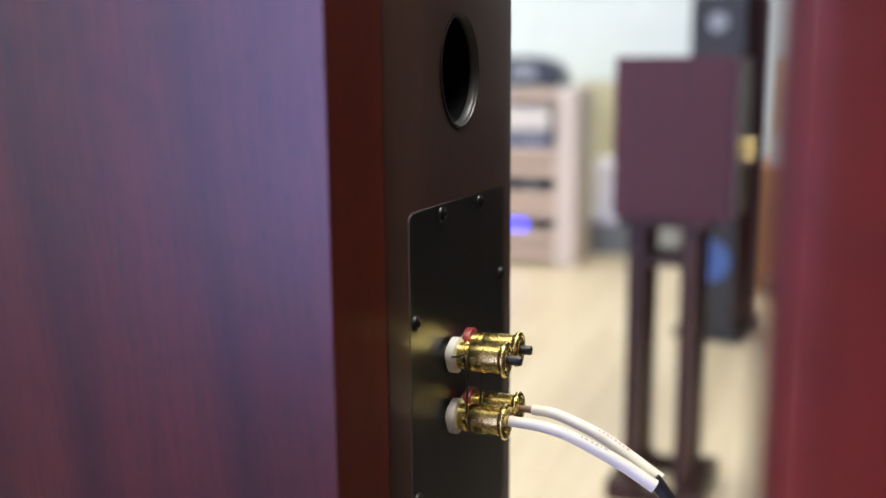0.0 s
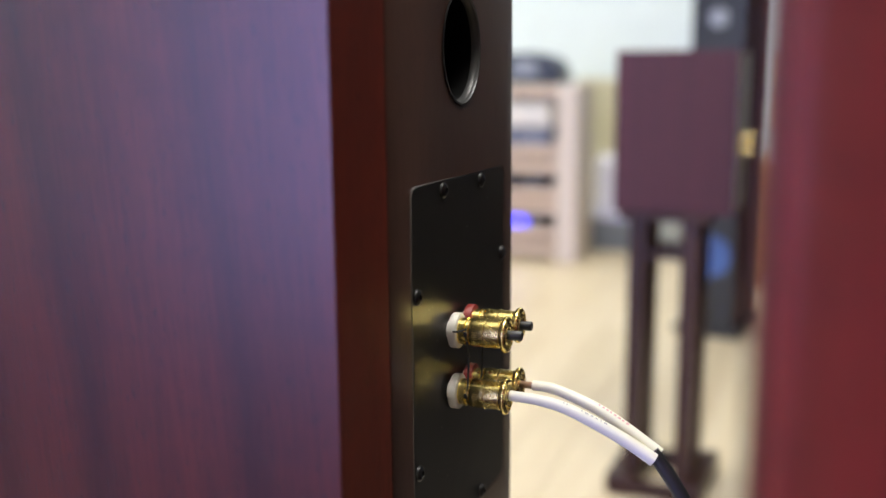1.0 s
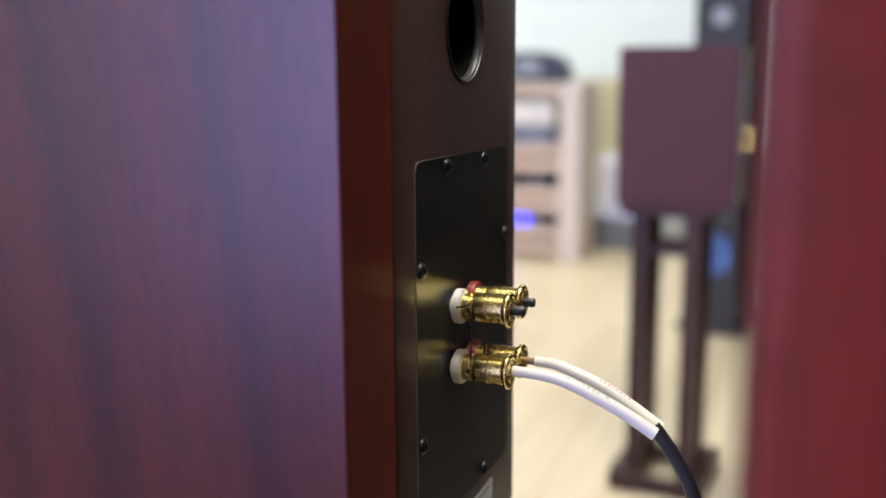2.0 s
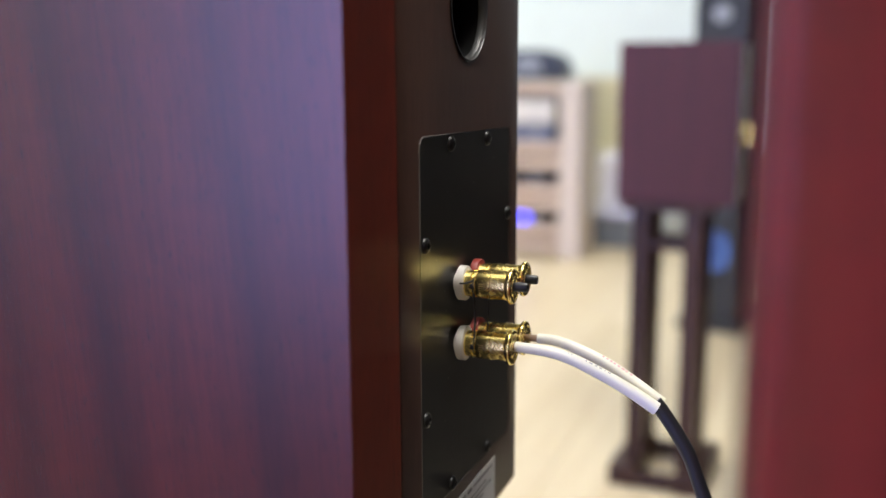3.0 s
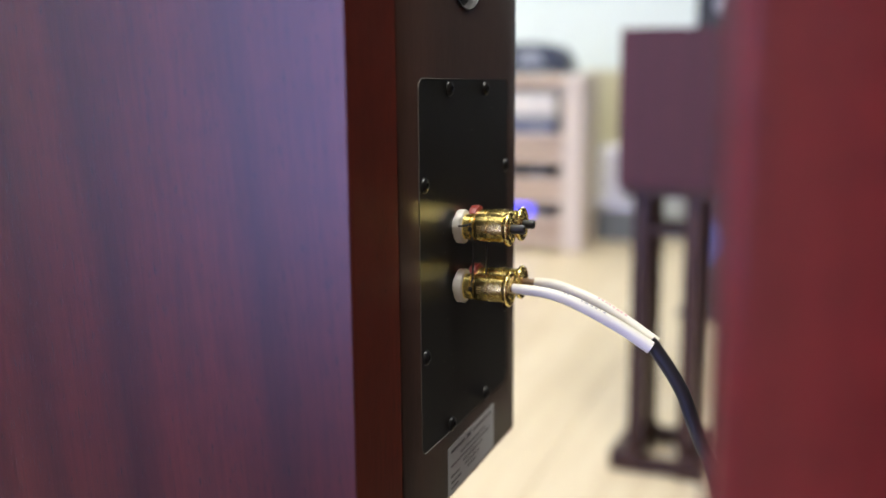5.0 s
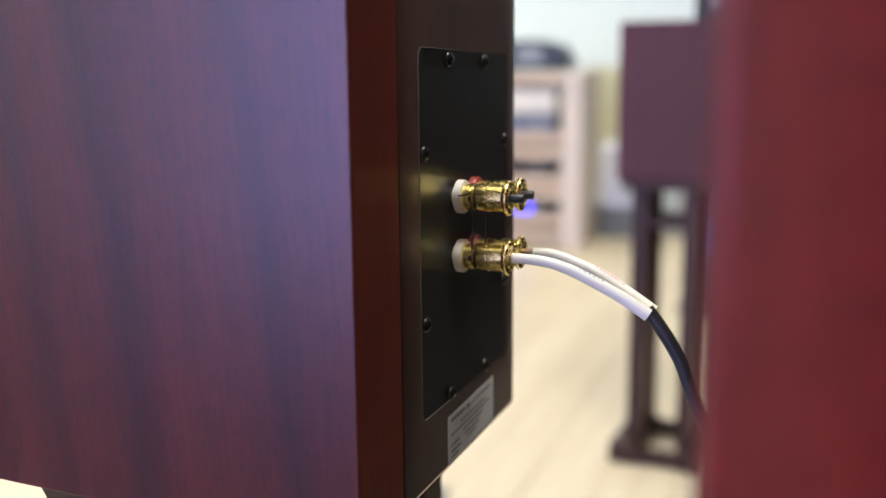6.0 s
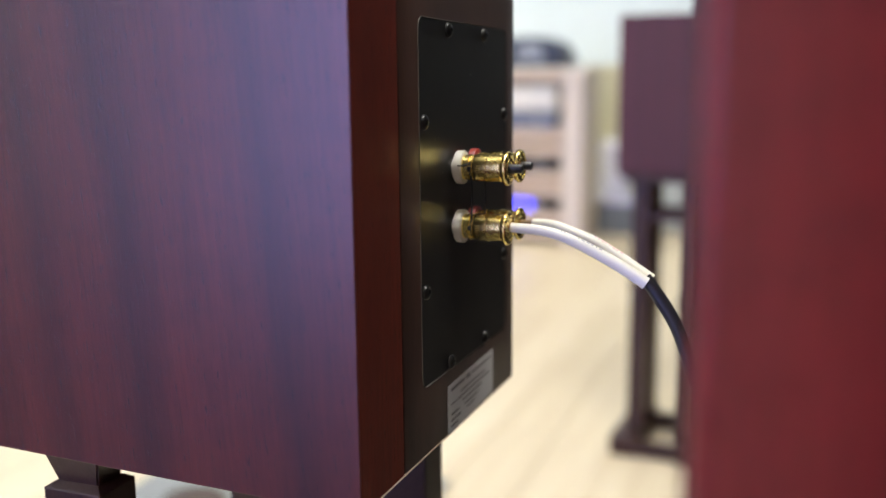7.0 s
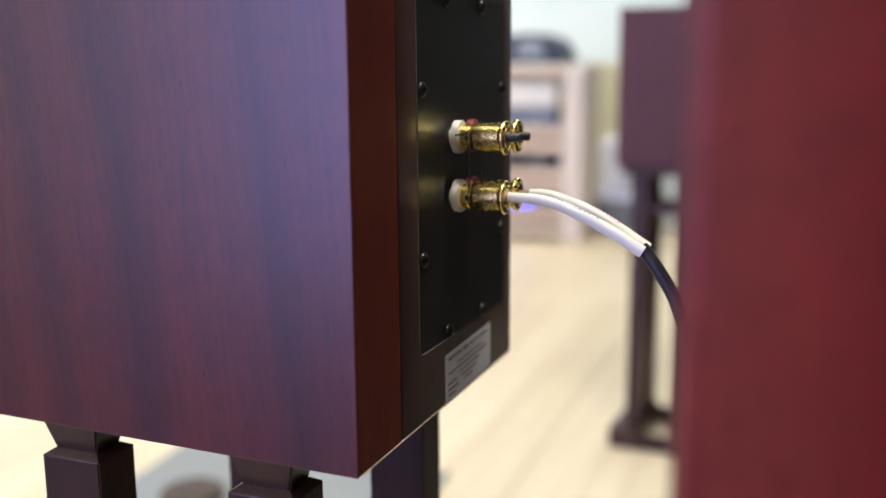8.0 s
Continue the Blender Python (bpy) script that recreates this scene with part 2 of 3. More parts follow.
def lathe(profile, m, n=48, bm=None, flute=None, caps=(0, -1)):
    """Turns (along, radius) pairs about the local z axis, posed by m."""
    bm = bm or bmesh.new()
    rings = []
    for i, (a, r) in enumerate(profile):
        ring = []
        for k in range(n):
            q = r * (1 + (flute.get(i, 0) if flute and k % 2 else 0))
            t = 2 * math.pi * k / n
            ring.append(bm.verts.new(m @ Vector((q * math.cos(t), q * math.sin(t), a))))
        rings.append(ring)
    for a, b in zip(rings, rings[1:]):
        for k in range(n):
            bm.faces.new((a[k], a[(k + 1) % n], b[(k + 1) % n], b[k]))
    for k in caps:
        if profile[k][1] > 1e-6:
            bm.faces.new(rings[k])
    return bm


def spline(pts, per=14):
    """A smooth run of points through the given ones."""
    pts = [Vector(p) for p in pts]
    p = [2 * pts[0] - pts[1]] + pts + [2 * pts[-1] - pts[-2]]
    out = []
    for i in range(1, len(p) - 2):
        for k in range(per):
            t = k / per
            a, b, c, d = p[i - 1], p[i], p[i + 1], p[i + 2]
            out.append(0.5 * (2 * b + (c - a) * t + (2 * a - 5 * b + 4 * c - d) * t * t + (3 * b - a - 3 * c + d) * t ** 3))
    return out + [pts[-1]]


def side_of(run, i):
    d = (run[min(i + 1, len(run) - 1)] - run[max(i - 1, 0)]).normalized()
    s = d.cross(Vector((0, 0, 1)))
    s = s.normalized() if s.length > 0.05 else Vector((1, 0, 0))
    return d, s, s.cross(d).normalized()


def tube(run, radius, n=16, squash=1.0, bm=None, end=None):
    bm = bm or bmesh.new()
    rings = []
    prev = None
    for i, c in enumerate(run):
        d, s, u = side_of(run, i)
        if prev is not None:
            s = (prev - d * prev.dot(d)).normalized()
            u = s.cross(d)
        prev = s
        r = radius + ((end or radius) - radius) * i / (len(run) - 1)
        rings.append([bm.verts.new(c + r * (s * math.cos(t) * squash + u * math.sin(t))) for t in (2 * math.pi * k / n for k in range(n))])
    for a, b in zip(rings, rings[1:]):
        for k in range(n):
            bm.faces.new((a[k], a[(k + 1) % n], b[(k + 1) % n], b[k]))
    bm.faces.new(rings[0])
    bm.faces.new(rings[-1])
    return bm


def print_mark(run, radius, i0, i1, a0, a1, steps=4):
    """A printed bar that lies on a tube, from run step i0 to i1, between the angles a0 and a1 about it."""
    bm = bmesh.new()
    rows = []
    for i in np.linspace(i0, i1, 5):
        k = int(i)
        c = run[k].lerp(run[min(k + 1, len(run) - 1)], i - k)
        d, s, u = side_of(run, k)
        rows.append([bm.verts.new(c + (radius + 0.00012) * (s * math.cos(a) + u * math.sin(a))) for a in np.linspace(a0, a1, steps)])
    for a, b in zip(rows, rows[1:]):
        for k in range(steps - 1):
            bm.faces.new((a[k], a[k + 1], b[k + 1], b[k]))
    return bm


def rounded(x0, z0, x1, z1, r, n=6):
    """Corner-rounded rectangle as a list of (x, z)."""
    out = []
    for cx, cz, a0 in ((x1 - r, z1 - r, 0), (x0 + r, z1 - r, 90), (x0 + r, z0 + r, 180), (x1 - r, z0 + r, 270)):
        for k in range(n + 1):
            a = radians(a0 + 90 * k / n)
            out.append((cx + r * math.cos(a), cz + r * math.sin(a)))
    return out


def loft(loops, bm=None, cap=True):
    """Skins a list of loops of (x, y, z)."""
    bm = bm or bmesh.new()
    rings = [[bm.verts.new(p) for p in loop] for loop in loops]
    n = len(rings[0])
    for a, b in zip(rings, rings[1:]):
        for k in range(n):
            bm.faces.new((a[k], a[(k + 1) % n], b[(k + 1) % n], b[k]))
    if cap:
        bm.faces.new(rings[0])
        bm.faces.new(rings[-1])
    return bm


def carve(bm, cutters):
    """The bmesh minus the cutter bmeshes, by exact booleans."""
    base = new("tmp", mesh_of("tmp", bm, M["plate"]))
    obs = []
    for c in cutters:
        ob = new("tmp", mesh_of("tmp", c, M["plate"]))
        obs.append(ob)
        mod = base.modifiers.new("cut", "BOOLEAN")
        mod.operation, mod.object, mod.solver = "DIFFERENCE", ob, "EXACT"
    dg = bpy.context.evaluated_depsgraph_get()
    out = bmesh.new()
    out.from_mesh(base.evaluated_get(dg).to_mesh())
    for ob in (base, *obs):
        me = ob.data
        bpy.data.objects.remove(ob)
        bpy.data.meshes.remove(me)
    return out


# ---- the room ----
X0, X1, Y0, Y1, HIGH = -2.6, 5.6, -0.8, 5.2, 2.9


def structure(name, bm, material, label, category):
    return tagged(new(name, mesh_of(name, bm, material)), label, category, kind="structure")


floor = structure("floor", box((X0, Y0, -0.12), (X1, Y1, -0.012)), M["underfloor"], "pale wooden board floor of a showroom", "floor")
structure("ceiling", box((X0, Y0, HIGH), (X1, Y1, HIGH + 0.1)), M["ceiling_white"], "plain white plastered ceiling", "ceiling")
structure("wall_east", box((X1, Y0, -0.012), (X1 + 0.12, Y1, HIGH)), M["wall_white"], "white painted showroom wall", "wall")
structure("wall_north", box((X0, Y1, -0.012), (X1, Y1 + 0.12, HIGH)), M["wall_white"], "white painted showroom wall", "wall")
# south wall is unseen, set close and dark so the back board mirrors little
structure("wall_south", box((X0, Y0 - 0.12, -0.012), (X1, Y0, HIGH)), M["wall_dark"], "unseen dark wall, added to keep the back board's reflections dark", "wall")
# window opening is made up to hold the unseen blue lamp
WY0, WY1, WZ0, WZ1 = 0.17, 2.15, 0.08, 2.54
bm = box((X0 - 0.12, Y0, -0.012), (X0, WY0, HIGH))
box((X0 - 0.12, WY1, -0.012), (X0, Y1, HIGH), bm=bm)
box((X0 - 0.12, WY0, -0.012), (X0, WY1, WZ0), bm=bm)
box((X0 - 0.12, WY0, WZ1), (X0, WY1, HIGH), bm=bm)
structure("wall_west", bm, M["wall_white"], "white painted wall with an opening added for the blue lamp", "wall")
# unseen wall behind the camera: bounces light to the gold, blocks the blue lamp
structure("wall_partition", box((-0.56, -0.165, 0.0095), (-0.46, 0.03, HIGH)), M["bounce_grey"], "unseen warm grey wall, added to bounce and block light", "wall")
# unseen dark wall stands in for the operator mirrored in the near cabinet
structure("wall_felt", box((-0.56, Y0, 0.0095), (-0.46, -0.165, HIGH)), M["wall_dark"], "unseen dark wall in place of the camera operator", "wall")
# dark cover on unseen floor, added against haze on cabinet side and plate
bm = box((X0, Y0, 0.0005), (-0.45, Y1, 0.009))
box((-0.45, Y0, 0.0005), (X1, -0.24, 0.009), bm=bm)
structure("carpet", bm, M["cover_dark"], "unseen dark floor cover, added to darken reflections", "carpet")
window = tagged(new("blue_opening"), "unseen grey-framed window, added round the blue lamp", "window", kind="structure")
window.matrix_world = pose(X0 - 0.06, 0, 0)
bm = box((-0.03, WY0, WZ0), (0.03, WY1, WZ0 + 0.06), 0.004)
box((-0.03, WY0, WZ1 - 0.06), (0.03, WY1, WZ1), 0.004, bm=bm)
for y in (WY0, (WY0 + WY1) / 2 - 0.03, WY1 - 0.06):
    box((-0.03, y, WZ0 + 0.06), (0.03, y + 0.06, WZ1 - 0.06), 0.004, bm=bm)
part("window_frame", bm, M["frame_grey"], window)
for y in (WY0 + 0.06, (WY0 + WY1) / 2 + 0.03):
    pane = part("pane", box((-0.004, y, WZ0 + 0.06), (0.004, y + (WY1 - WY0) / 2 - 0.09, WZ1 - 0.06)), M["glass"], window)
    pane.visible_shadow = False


def ceiling_panel(x, y):
    t = thing("ceiling_light", pose(x, y, HIGH), "flat white LED ceiling panel, unseen, added as a light source", "ceiling light", "ceiling panels")
    bm = box((-0.62, -0.32, -0.05), (0.62, -0.29, 0))
    box((-0.62, 0.29, -0.05), (0.62, 0.32, 0), bm=bm)
    box((-0.62, -0.29, -0.05), (-0.59, 0.29, 0), bm=bm)
    box((0.59, -0.29, -0.05), (0.62, 0.29, 0), bm=bm)
    part("frame", bm, M["ceiling_white"], t)
    part("diffuser", box((-0.59, -0.29, -0.04), (0.59, 0.29, -0.03)), M["diffuser"], t)


for px, py, watts in PANELS:
    ceiling_panel(px, py)

# ---- the loudspeaker in the middle, its back towards us ----
SX0, SX1, SZ0, SZ1, SD = -0.0055, 0.2060, 0.6522, 1.066, 0.262
SEAM = 0.0410
PX, PZ, PR = 0.1262, 0.9124, 0.0252
DEEP = 0.0012  # depth of the pocket that the terminal plate lies in


def hero_speaker():
    t = thing("loudspeaker", pose(0, 0, SZ0), "dark red mahogany bookshelf loudspeaker with gold terminals, on a stand", "loudspeaker", "loudspeakers")
    H = SZ1 - SZ0
    # cabinet: an open-backed shell, a red edge band and the dark back board
    def tapered(bm):
        for v in bm.verts:
            if v.co.x < 0.1:
                v.co.x += 0.048 * v.co.y
        return sagged(bm)

    def sagged(bm):
        for v in bm.verts:
            if v.co.z < 0.1:
                v.co.z -= 0.018 * max(0.0, v.co.x)
        return bm

    part("cabinet", tapered(box((SX0 + 0.0015, 0.018, 0.0006), (SX1, SD, H), 0.0012)), M["mahogany"], t, "mahogany veneered cabinet box")
    part("side_panel", tapered(box((SX0, 0.0, 0.0), (SX0 + 0.0012, SD, H), 0.0004)), M["mahogany"], t, "mahogany veneered side with dark figure streaks")
    part("edge_band", sagged(box((SX0 + 0.0013, 0.0001, 0.0), (SEAM - 0.0006, 0.0176, H), 0.0007)), M["mahogany_edge"], t, "red-brown veneered edge band")
    back = sagged(box((SEAM, 0.0, 0.0), (SX1, 0.0176, H), 0.0011))
    z = lambda v: v - SZ0
    mouth = lathe([(-0.002, PR + 0.0004), (0.03, PR + 0.0004)], pose(PX, 0, z(PZ), -90), 64)
    pk = (0.0625, z(0.6850), 0.1912, z(0.8562))
    grown = lambda d, r: rounded(pk[0] - d, pk[1] - d, pk[2] + d, pk[3] + d, r + d)
    at = lambda loop, y: [(x, y, zz - 0.025 * (x - pk[0])) for x, zz in loop]
    pocket = loft([at(grown(0, 0.0055), -0.002), at(grown(0, 0.0055), DEEP)])
    part("back_panel", carve(back, [mouth, pocket]), M["back_veneer"], t, "satin dark brown back board", True)
    # pale strip paints in the floor light that this lower edge catches
    part("bare_arris", sagged(box((SX0 + 0.0045, -0.00025, -0.0003), (SX1 - 0.001, 0.0012, 0.0003), 0.0001, 1)), M["arris_glint"], t, "pale strip painting the light caught along the back board's foot")
    # terminal plate, screwed into its pocket
    plate = part("terminal_plate", loft([at(grown(-0.0004, 0.0055), DEEP), at(grown(-0.0004, 0.0055), 0.0003), at(grown(-0.0007, 0.0055), 0.0)]),
                 M["plate"], t, "satin black metal terminal plate")
    lip = loft([at(grown(0.0002, 0.0055), 0.0002), at(grown(0.0001, 0.0055), -0.00035), at(grown(-0.0001, 0.0055), -0.0004), at(grown(-0.00025, 0.0055), 0.0002)], cap=False)
    # sinks the lip at right and bottom; the pale line stays left and top
    for v in lip.verts:
        if v.co.x > 0.1 and (v.co.z < pk[3] - 0.012 or v.co.x > 0.18):
            v.co.y = max(v.co.y, 0.0003) + 0.0002
    part("bare_edge", lip, M["lip_grey"], plate, "thin pale grey lip at the left and top of the plate", True)
    for sx, sz in ((0.1, 0.8507), (0.152, 0.8493), (0.0682, 0.8094), (0.1866, 0.8068), (0.0682, 0.7308), (0.1866, 0.7278), (0.1005, 0.6878), (0.153, 0.6868)):
        m = pose(sx, 0.0002, z(sz), 90)
        bm = lathe([(-0.0, 0.0036), (0.0008, 0.0036), (0.0016, 0.0031), (0.0021, 0.0021), (0.0022, 0.0015), (0.0010, 0.0013), (0.0010, 0.0)], m, 24)
        part("screw", bm, M["screw_black"], plate, "black button-head screw", True)
    # bass port
    m = pose(PX, 0, z(PZ), -90)
    prof = [(-0.0006, PR + 0.0003), (-0.0006, PR - 0.0004)]
    prof += [(0.0002 + 0.0034 * (1 - math.cos(a)), PR - 0.0006 - 0.0012 * math.sin(a)) for a in np.linspace(0.05, math.pi / 2, 9)]
    port = part("bass_port", lathe(prof, m, 72, caps=()), M["port_plastic"], t, "flared black plastic bass port", True)
    part("tube", lathe([(0.0036, PR - 0.0019), (0.05, PR - 0.0043), (0.13, PR - 0.0043), (0.13, 0.0)], m, 48, caps=()), M["port_inside"], port, "matt black tube inside the port", True)
    # rating label with its lines of print
    lab = part("rating_label", box((0.0955, -0.00025, z(0.6510)), (0.1668, 0.0, z(0.6762))), M["label_silver"], t, "silver rating label with small dark print")
    lines = [(0.098, 0.118, 0.6745, 0.0022), (0.121, 0.127, 0.6742, 0.003), (0.130, 0.160, 0.6747, 0.0014), (0.112, 0.150, 0.6700, 0.0012), (0.098, 0.158, 0.6672, 0.0011), (0.115, 0.146, 0.6642, 0.0011),
             (0.098, 0.110, 0.6615, 0.0016), (0.118, 0.140, 0.6612, 0.0011), (0.098, 0.112, 0.6582, 0.0018), (0.122, 0.134, 0.6585, 0.0010), (0.098, 0.108, 0.6555, 0.0014)]
    for a, b, zz, h in lines:
        part("print_bar", box((a + 0.0015, -0.0004, z(zz - 0.0022)), (b + 0.0015, -0.0002, z(zz - 0.0022) + 0.7 * h)), M["ink_black"], lab)
    return t


hero = hero_speaker()


def binding_post(x, z, collar, label, plugged, sink=0.0):
    """A gold terminal; its axis runs out from the plate."""
    t = thing("binding_post", pose(x, -0.0008, z, 90), label, "terminal", "gold binding posts")
    I = Matrix.Identity(4)
    part("collar", lathe([(0.0009, 0.0050), (0.0009, 0.0077), (0.0012, 0.0081), (0.0042, 0.0082), (0.0046, 0.0080), (0.0048, 0.0076), (0.0048, 0.0050)], I, 48), collar, t, "", True)
    # white washer imitates the collar mirrored in the plate behind it
    part("washer", lathe([(-0.0010, 0.0045), (0.0014, 0.0045)], I, 40), M["white_plastic"], t, "washer whitened to imitate the collar's reflection", True)
    part("stem", lathe([(0.0048, 0.0061), (0.0074, 0.0061), (0.0076, 0.0064), (0.0082, 0.0064), (0.0084, 0.0056), (0.0092, 0.0056), (0.0094, 0.0063), (0.0102, 0.0063), (0.0104, 0.0054)], I, 48), M["gold"], t, "", True)
    # no hole is cut; a solid black rod gives its darkness
    part("hole", lathe([(0.0, 0.0011), (0.0126, 0.0011)], pose(0, 0.0, 0.0088, 0, 90, 0) @ pose(0, 0, -0.0063), 16), M["black_plastic"], t, "black rod standing in for the dark of a cross hole", True)
    body = [(0.0103, 0.0054), (0.0105, 0.0064), (0.0109, 0.0066), (0.0168, 0.0066), (0.0170, 0.00675), (0.0174, 0.00675), (0.0176, 0.0066), (0.0243, 0.0066), (0.0247, 0.0063), (0.0248, 0.0050)]
    knob = part("knob", lathe(body, I, 64), M["gold"], t, "", True)
    for k in range(4):
        a = radians(180 - 12 + 9 * k)
        part("mark", lathe([(0, 0.0002), (0.0024, 0.0002)], pose(0.00649 * math.cos(a), 0.00649 * math.sin(a), 0.0122), 6), M["engraved"], knob, "fine engraved mark")
    part("gap_ring", lathe([(0.0246, 0.0062), (0.0256, 0.0062)], I, 48), M["black_plastic"], t, "dark insulating ring", True)
    rim = [(0.0254, 0.0052), (0.0254, 0.0074), (0.0257, 0.0079), (0.0263, 0.0082), (0.0270, 0.0082), (0.0276, 0.0079), (0.0280, 0.0073), (0.0280, 0.0062), (0.0275, 0.0059), (0.0275, 0.0049), (0.0280, 0.0046), (0.0280, 0.0036), (0.0276, 0.0032), (0.0276, 0.0)]
    part("end_disc", lathe(rim, I, 120, flute={2: 0.012, 3: 0.014, 4: 0.014, 5: 0.012}), M["gold"], t, "finely knurled gold end disc", True)
    if plugged:
        part("plug", lathe([(0.027, 0.0022), (0.0335 - sink, 0.0022), (0.0340 - sink, 0.0019), (0.0340 - sink, 0.0011), (0.0328 - sink, 0.0010), (0.0328 - sink, 0.0)], I, 24), M["black_plastic"], t, "small black plug in the socket", True)
    return t


POSTS = {"un": (0.1075, 0.7853), "uf": (0.1275, 0.7846), "ln": (0.1075, 0.7562), "lf": (0.1275, 0.7554)}
binding_post(*POSTS["un"], M["white_plastic"], "gold binding post with a white collar and black plug", True)
binding_post(*POSTS["uf"], M["red_plastic"], "gold binding post with a red collar and black plug", True, 0.0010)
binding_post(*POSTS["ln"], M["white_plastic"], "gold binding post with a white collar, cable plugged in", False)
binding_post(*POSTS["lf"], M["red_plastic"], "gold binding post with a red collar, cable plugged in", False)


def jumper(x):
    t = thing("jumper_wire", pose(0, 0, 0), "thin black bare wire joining two gold terminals", "wire", "jumper wires")
    y = -0.0104
    run = spline([(x - 0.0052, y + 0.001, 0.7848), (x - 0.0046, y, 0.7800), (x - 0.0040, y - 0.0002, 0.7760), (x - 0.0038, y - 0.0002, 0.7700), (x - 0.0041, y, 0.7640), (x - 0.0052, y, 0.7575)])
    part("wire", tube(run, 0.0005, 8), M["cable_black"], t, "", True)


jumper(0.1075)
jumper(0.1275)
stub = thing("wire_stub", pose(0, 0, 0), "short loose wire end beside a white collar", "wire")
part("wire", tube(spline([(0.0992, -0.0046, 0.7868), (0.0996, -0.0062, 0.7868), (0.1008, -0.0085, 0.7872), (0.1024, -0.0104, 0.7880)]), 0.00045, 8), M["cable_black"], stub, "", True)

# ---- the speaker cable: two white sleeves that join a black lead ----
cable = thing("speaker_cable", pose(0, 0, 0), "white-sleeved speaker cable running into a black lead", "cable")
near_run = spline([(0.1080, -0.0290, 0.7566), (0.1083, -0.0440, 0.7557), (0.1093, -0.0550, 0.7530), (0.1112, -0.0685, 0.7468), (0.1135, -0.0815, 0.7396), (0.1150, -0.0938, 0.7318)])
far_run = spline([(0.1272, -0.0345, 0.7560), (0.1268, -0.0445, 0.7556), (0.1258, -0.0560, 0.7524), (0.1246, -0.0675, 0.7482), (0.1233, -0.0805, 0.7412), (0.1222, -0.0952, 0.7320)])
sleeve = part("sleeve", tube(near_run, 0.0024, 20, end=0.0031), M["sleeve_white"], cable, "white heat-shrink sleeve", True)
sleeve_far = part("sleeve", tube(far_run, 0.0024, 20, end=0.0030), M["sleeve_white"], cable, "white heat-shrink sleeve", True)
marks = [(25.5, 26.3), (27.2, 28.0)] + [(34, 34.7), (35.6, 37.2), (38.2, 39.4), (40.2, 41.5), (42.6, 43.1), (44.2, 45.6)]
for i0, i1 in marks:
    part("print_bar", print_mark(near_run, 0.0024 + 0.0007 * (i0 + i1) / 140 + 0.00002, i0, i1, radians(58), radians(78)), M["ink_dark"], sleeve, "faded dark print")
for k in range(8):
    part("print_bar", print_mark(far_run, 0.0024 + 0.0006 * (40.5 + 2.0 * k) / 70 + 0.00004, 40 + 2.0 * k, 41.0 + 2.0 * k + 0.2 * (k % 3), radians(60), radians(82)), M["ink_red"], sleeve_far, "faded red print")
for x, y0 in ((0.1075, -0.0255), (0.1275, -0.0255)):
    part("pin", lathe([(0, 0.0017), (0.0095, 0.0017)], pose(x, y0, 0.7566 if x < 0.12 else 0.7558, 90), 20), M["tinned"], cable, "dull metal cable pin", True)
lead = spline([(0.1184, -0.0925, 0.7338), (0.1183, -0.0958, 0.7300), (0.1180, -0.1030, 0.7200), (0.1178, -0.1090, 0.7098), (0.1175, -0.1135, 0.6982), (0.1170, -0.1185, 0.6862), (0.1165, -0.1230, 0.6770), (0.1158, -0.1290, 0.6550), (0.1155, -0.1340, 0.6000), (0.1170, -0.1360, 0.4500), (0.1200, -0.1300, 0.2000), (0.1300, -0.1200, 0.0500), (0.1900, -0.1100, 0.0060), (0.4000, -0.1300, 0.0050)])
part("lead", tube(lead, 0.0033, 16), M["cable_black"], cable, "black round cable jacket", True)

# ---- its stand ----
stand = thing("speaker_stand", pose(0, 0, 0), "dark wooden four-legged stand under the loudspeaker", "speaker stand", "speaker stands")


def leg_mesh(h, wx, wy):
    """A square column whose top is waisted below a wedge that bears the load."""
    ring = lambda x, y, zz: [(-x, -y, zz), (x, -y, zz), (x, y, zz), (-x, y, zz)]
    a, b = wx / 2, wy / 2
    bm = loft([ring(a * 0.96, b * 0.96, 0), ring(a * 0.97, b * 0.97, 0.3), ring(a, b, h - 0.0180), ring(a - 0.0004, b - 0.0004, h - 0.0174), ring(a - 0.0048, b - 0.0048, h - 0.0146), ring(a - 0.0010, b - 0.0010, h)])
    bmesh.ops.bevel(bm, geom=[e for e in bm.edges if abs(e.verts[0].co.z - e.verts[1].co.z) > 0.005], offset=0.0008, segments=2, affect="EDGES")
    return bm


LEG_H = SZ0 - 0.022
legs = None
for x in (0.0110, 0.1570):
    for y in (0.0495, 0.1590):
        if legs is None:
            legs = part("leg", leg_mesh(LEG_H, 0.0265, 0.034), M["stand_wood"], stand)
        else:
            legs2 = new("leg", legs.data)
            legs2.parent = stand
            legs2.location = (x + (0.006 if y > 0.1 else 0), y - (0.008 if x > 0.1 and y > 0.1 else 0), 0.022)
            continue
        legs.location = (x, y, 0.022)
part("base", box((-0.035, 0.0, 0.0), (0.235, 0.205, 0.022), 0.003), M["stand_wood"], stand)

# ---- the loudspeaker close beside the lens ----
near = thing("loudspeaker", pose(-0.1715, -0.1490, SZ0 - 0.002), "red mahogany loudspeaker standing close beside another one", "loudspeaker", "loudspeakers")
loop = rounded(0, -0.262, 0.211, 0.0, 0.004, 8)
inner_loop = rounded(0.002, -0.260, 0.209, -0.002, 0.003, 8)
part("cabinet", loft([[(x, y, 0) for x, y in inner_loop], [(x, y, 0.002) for x, y in loop], [(x, y, 0.412) for x, y in loop], [(x, y, 0.414) for x, y in inner_loop]]), M["cherry_red"], near, "red mahogany veneered cabinet", True)
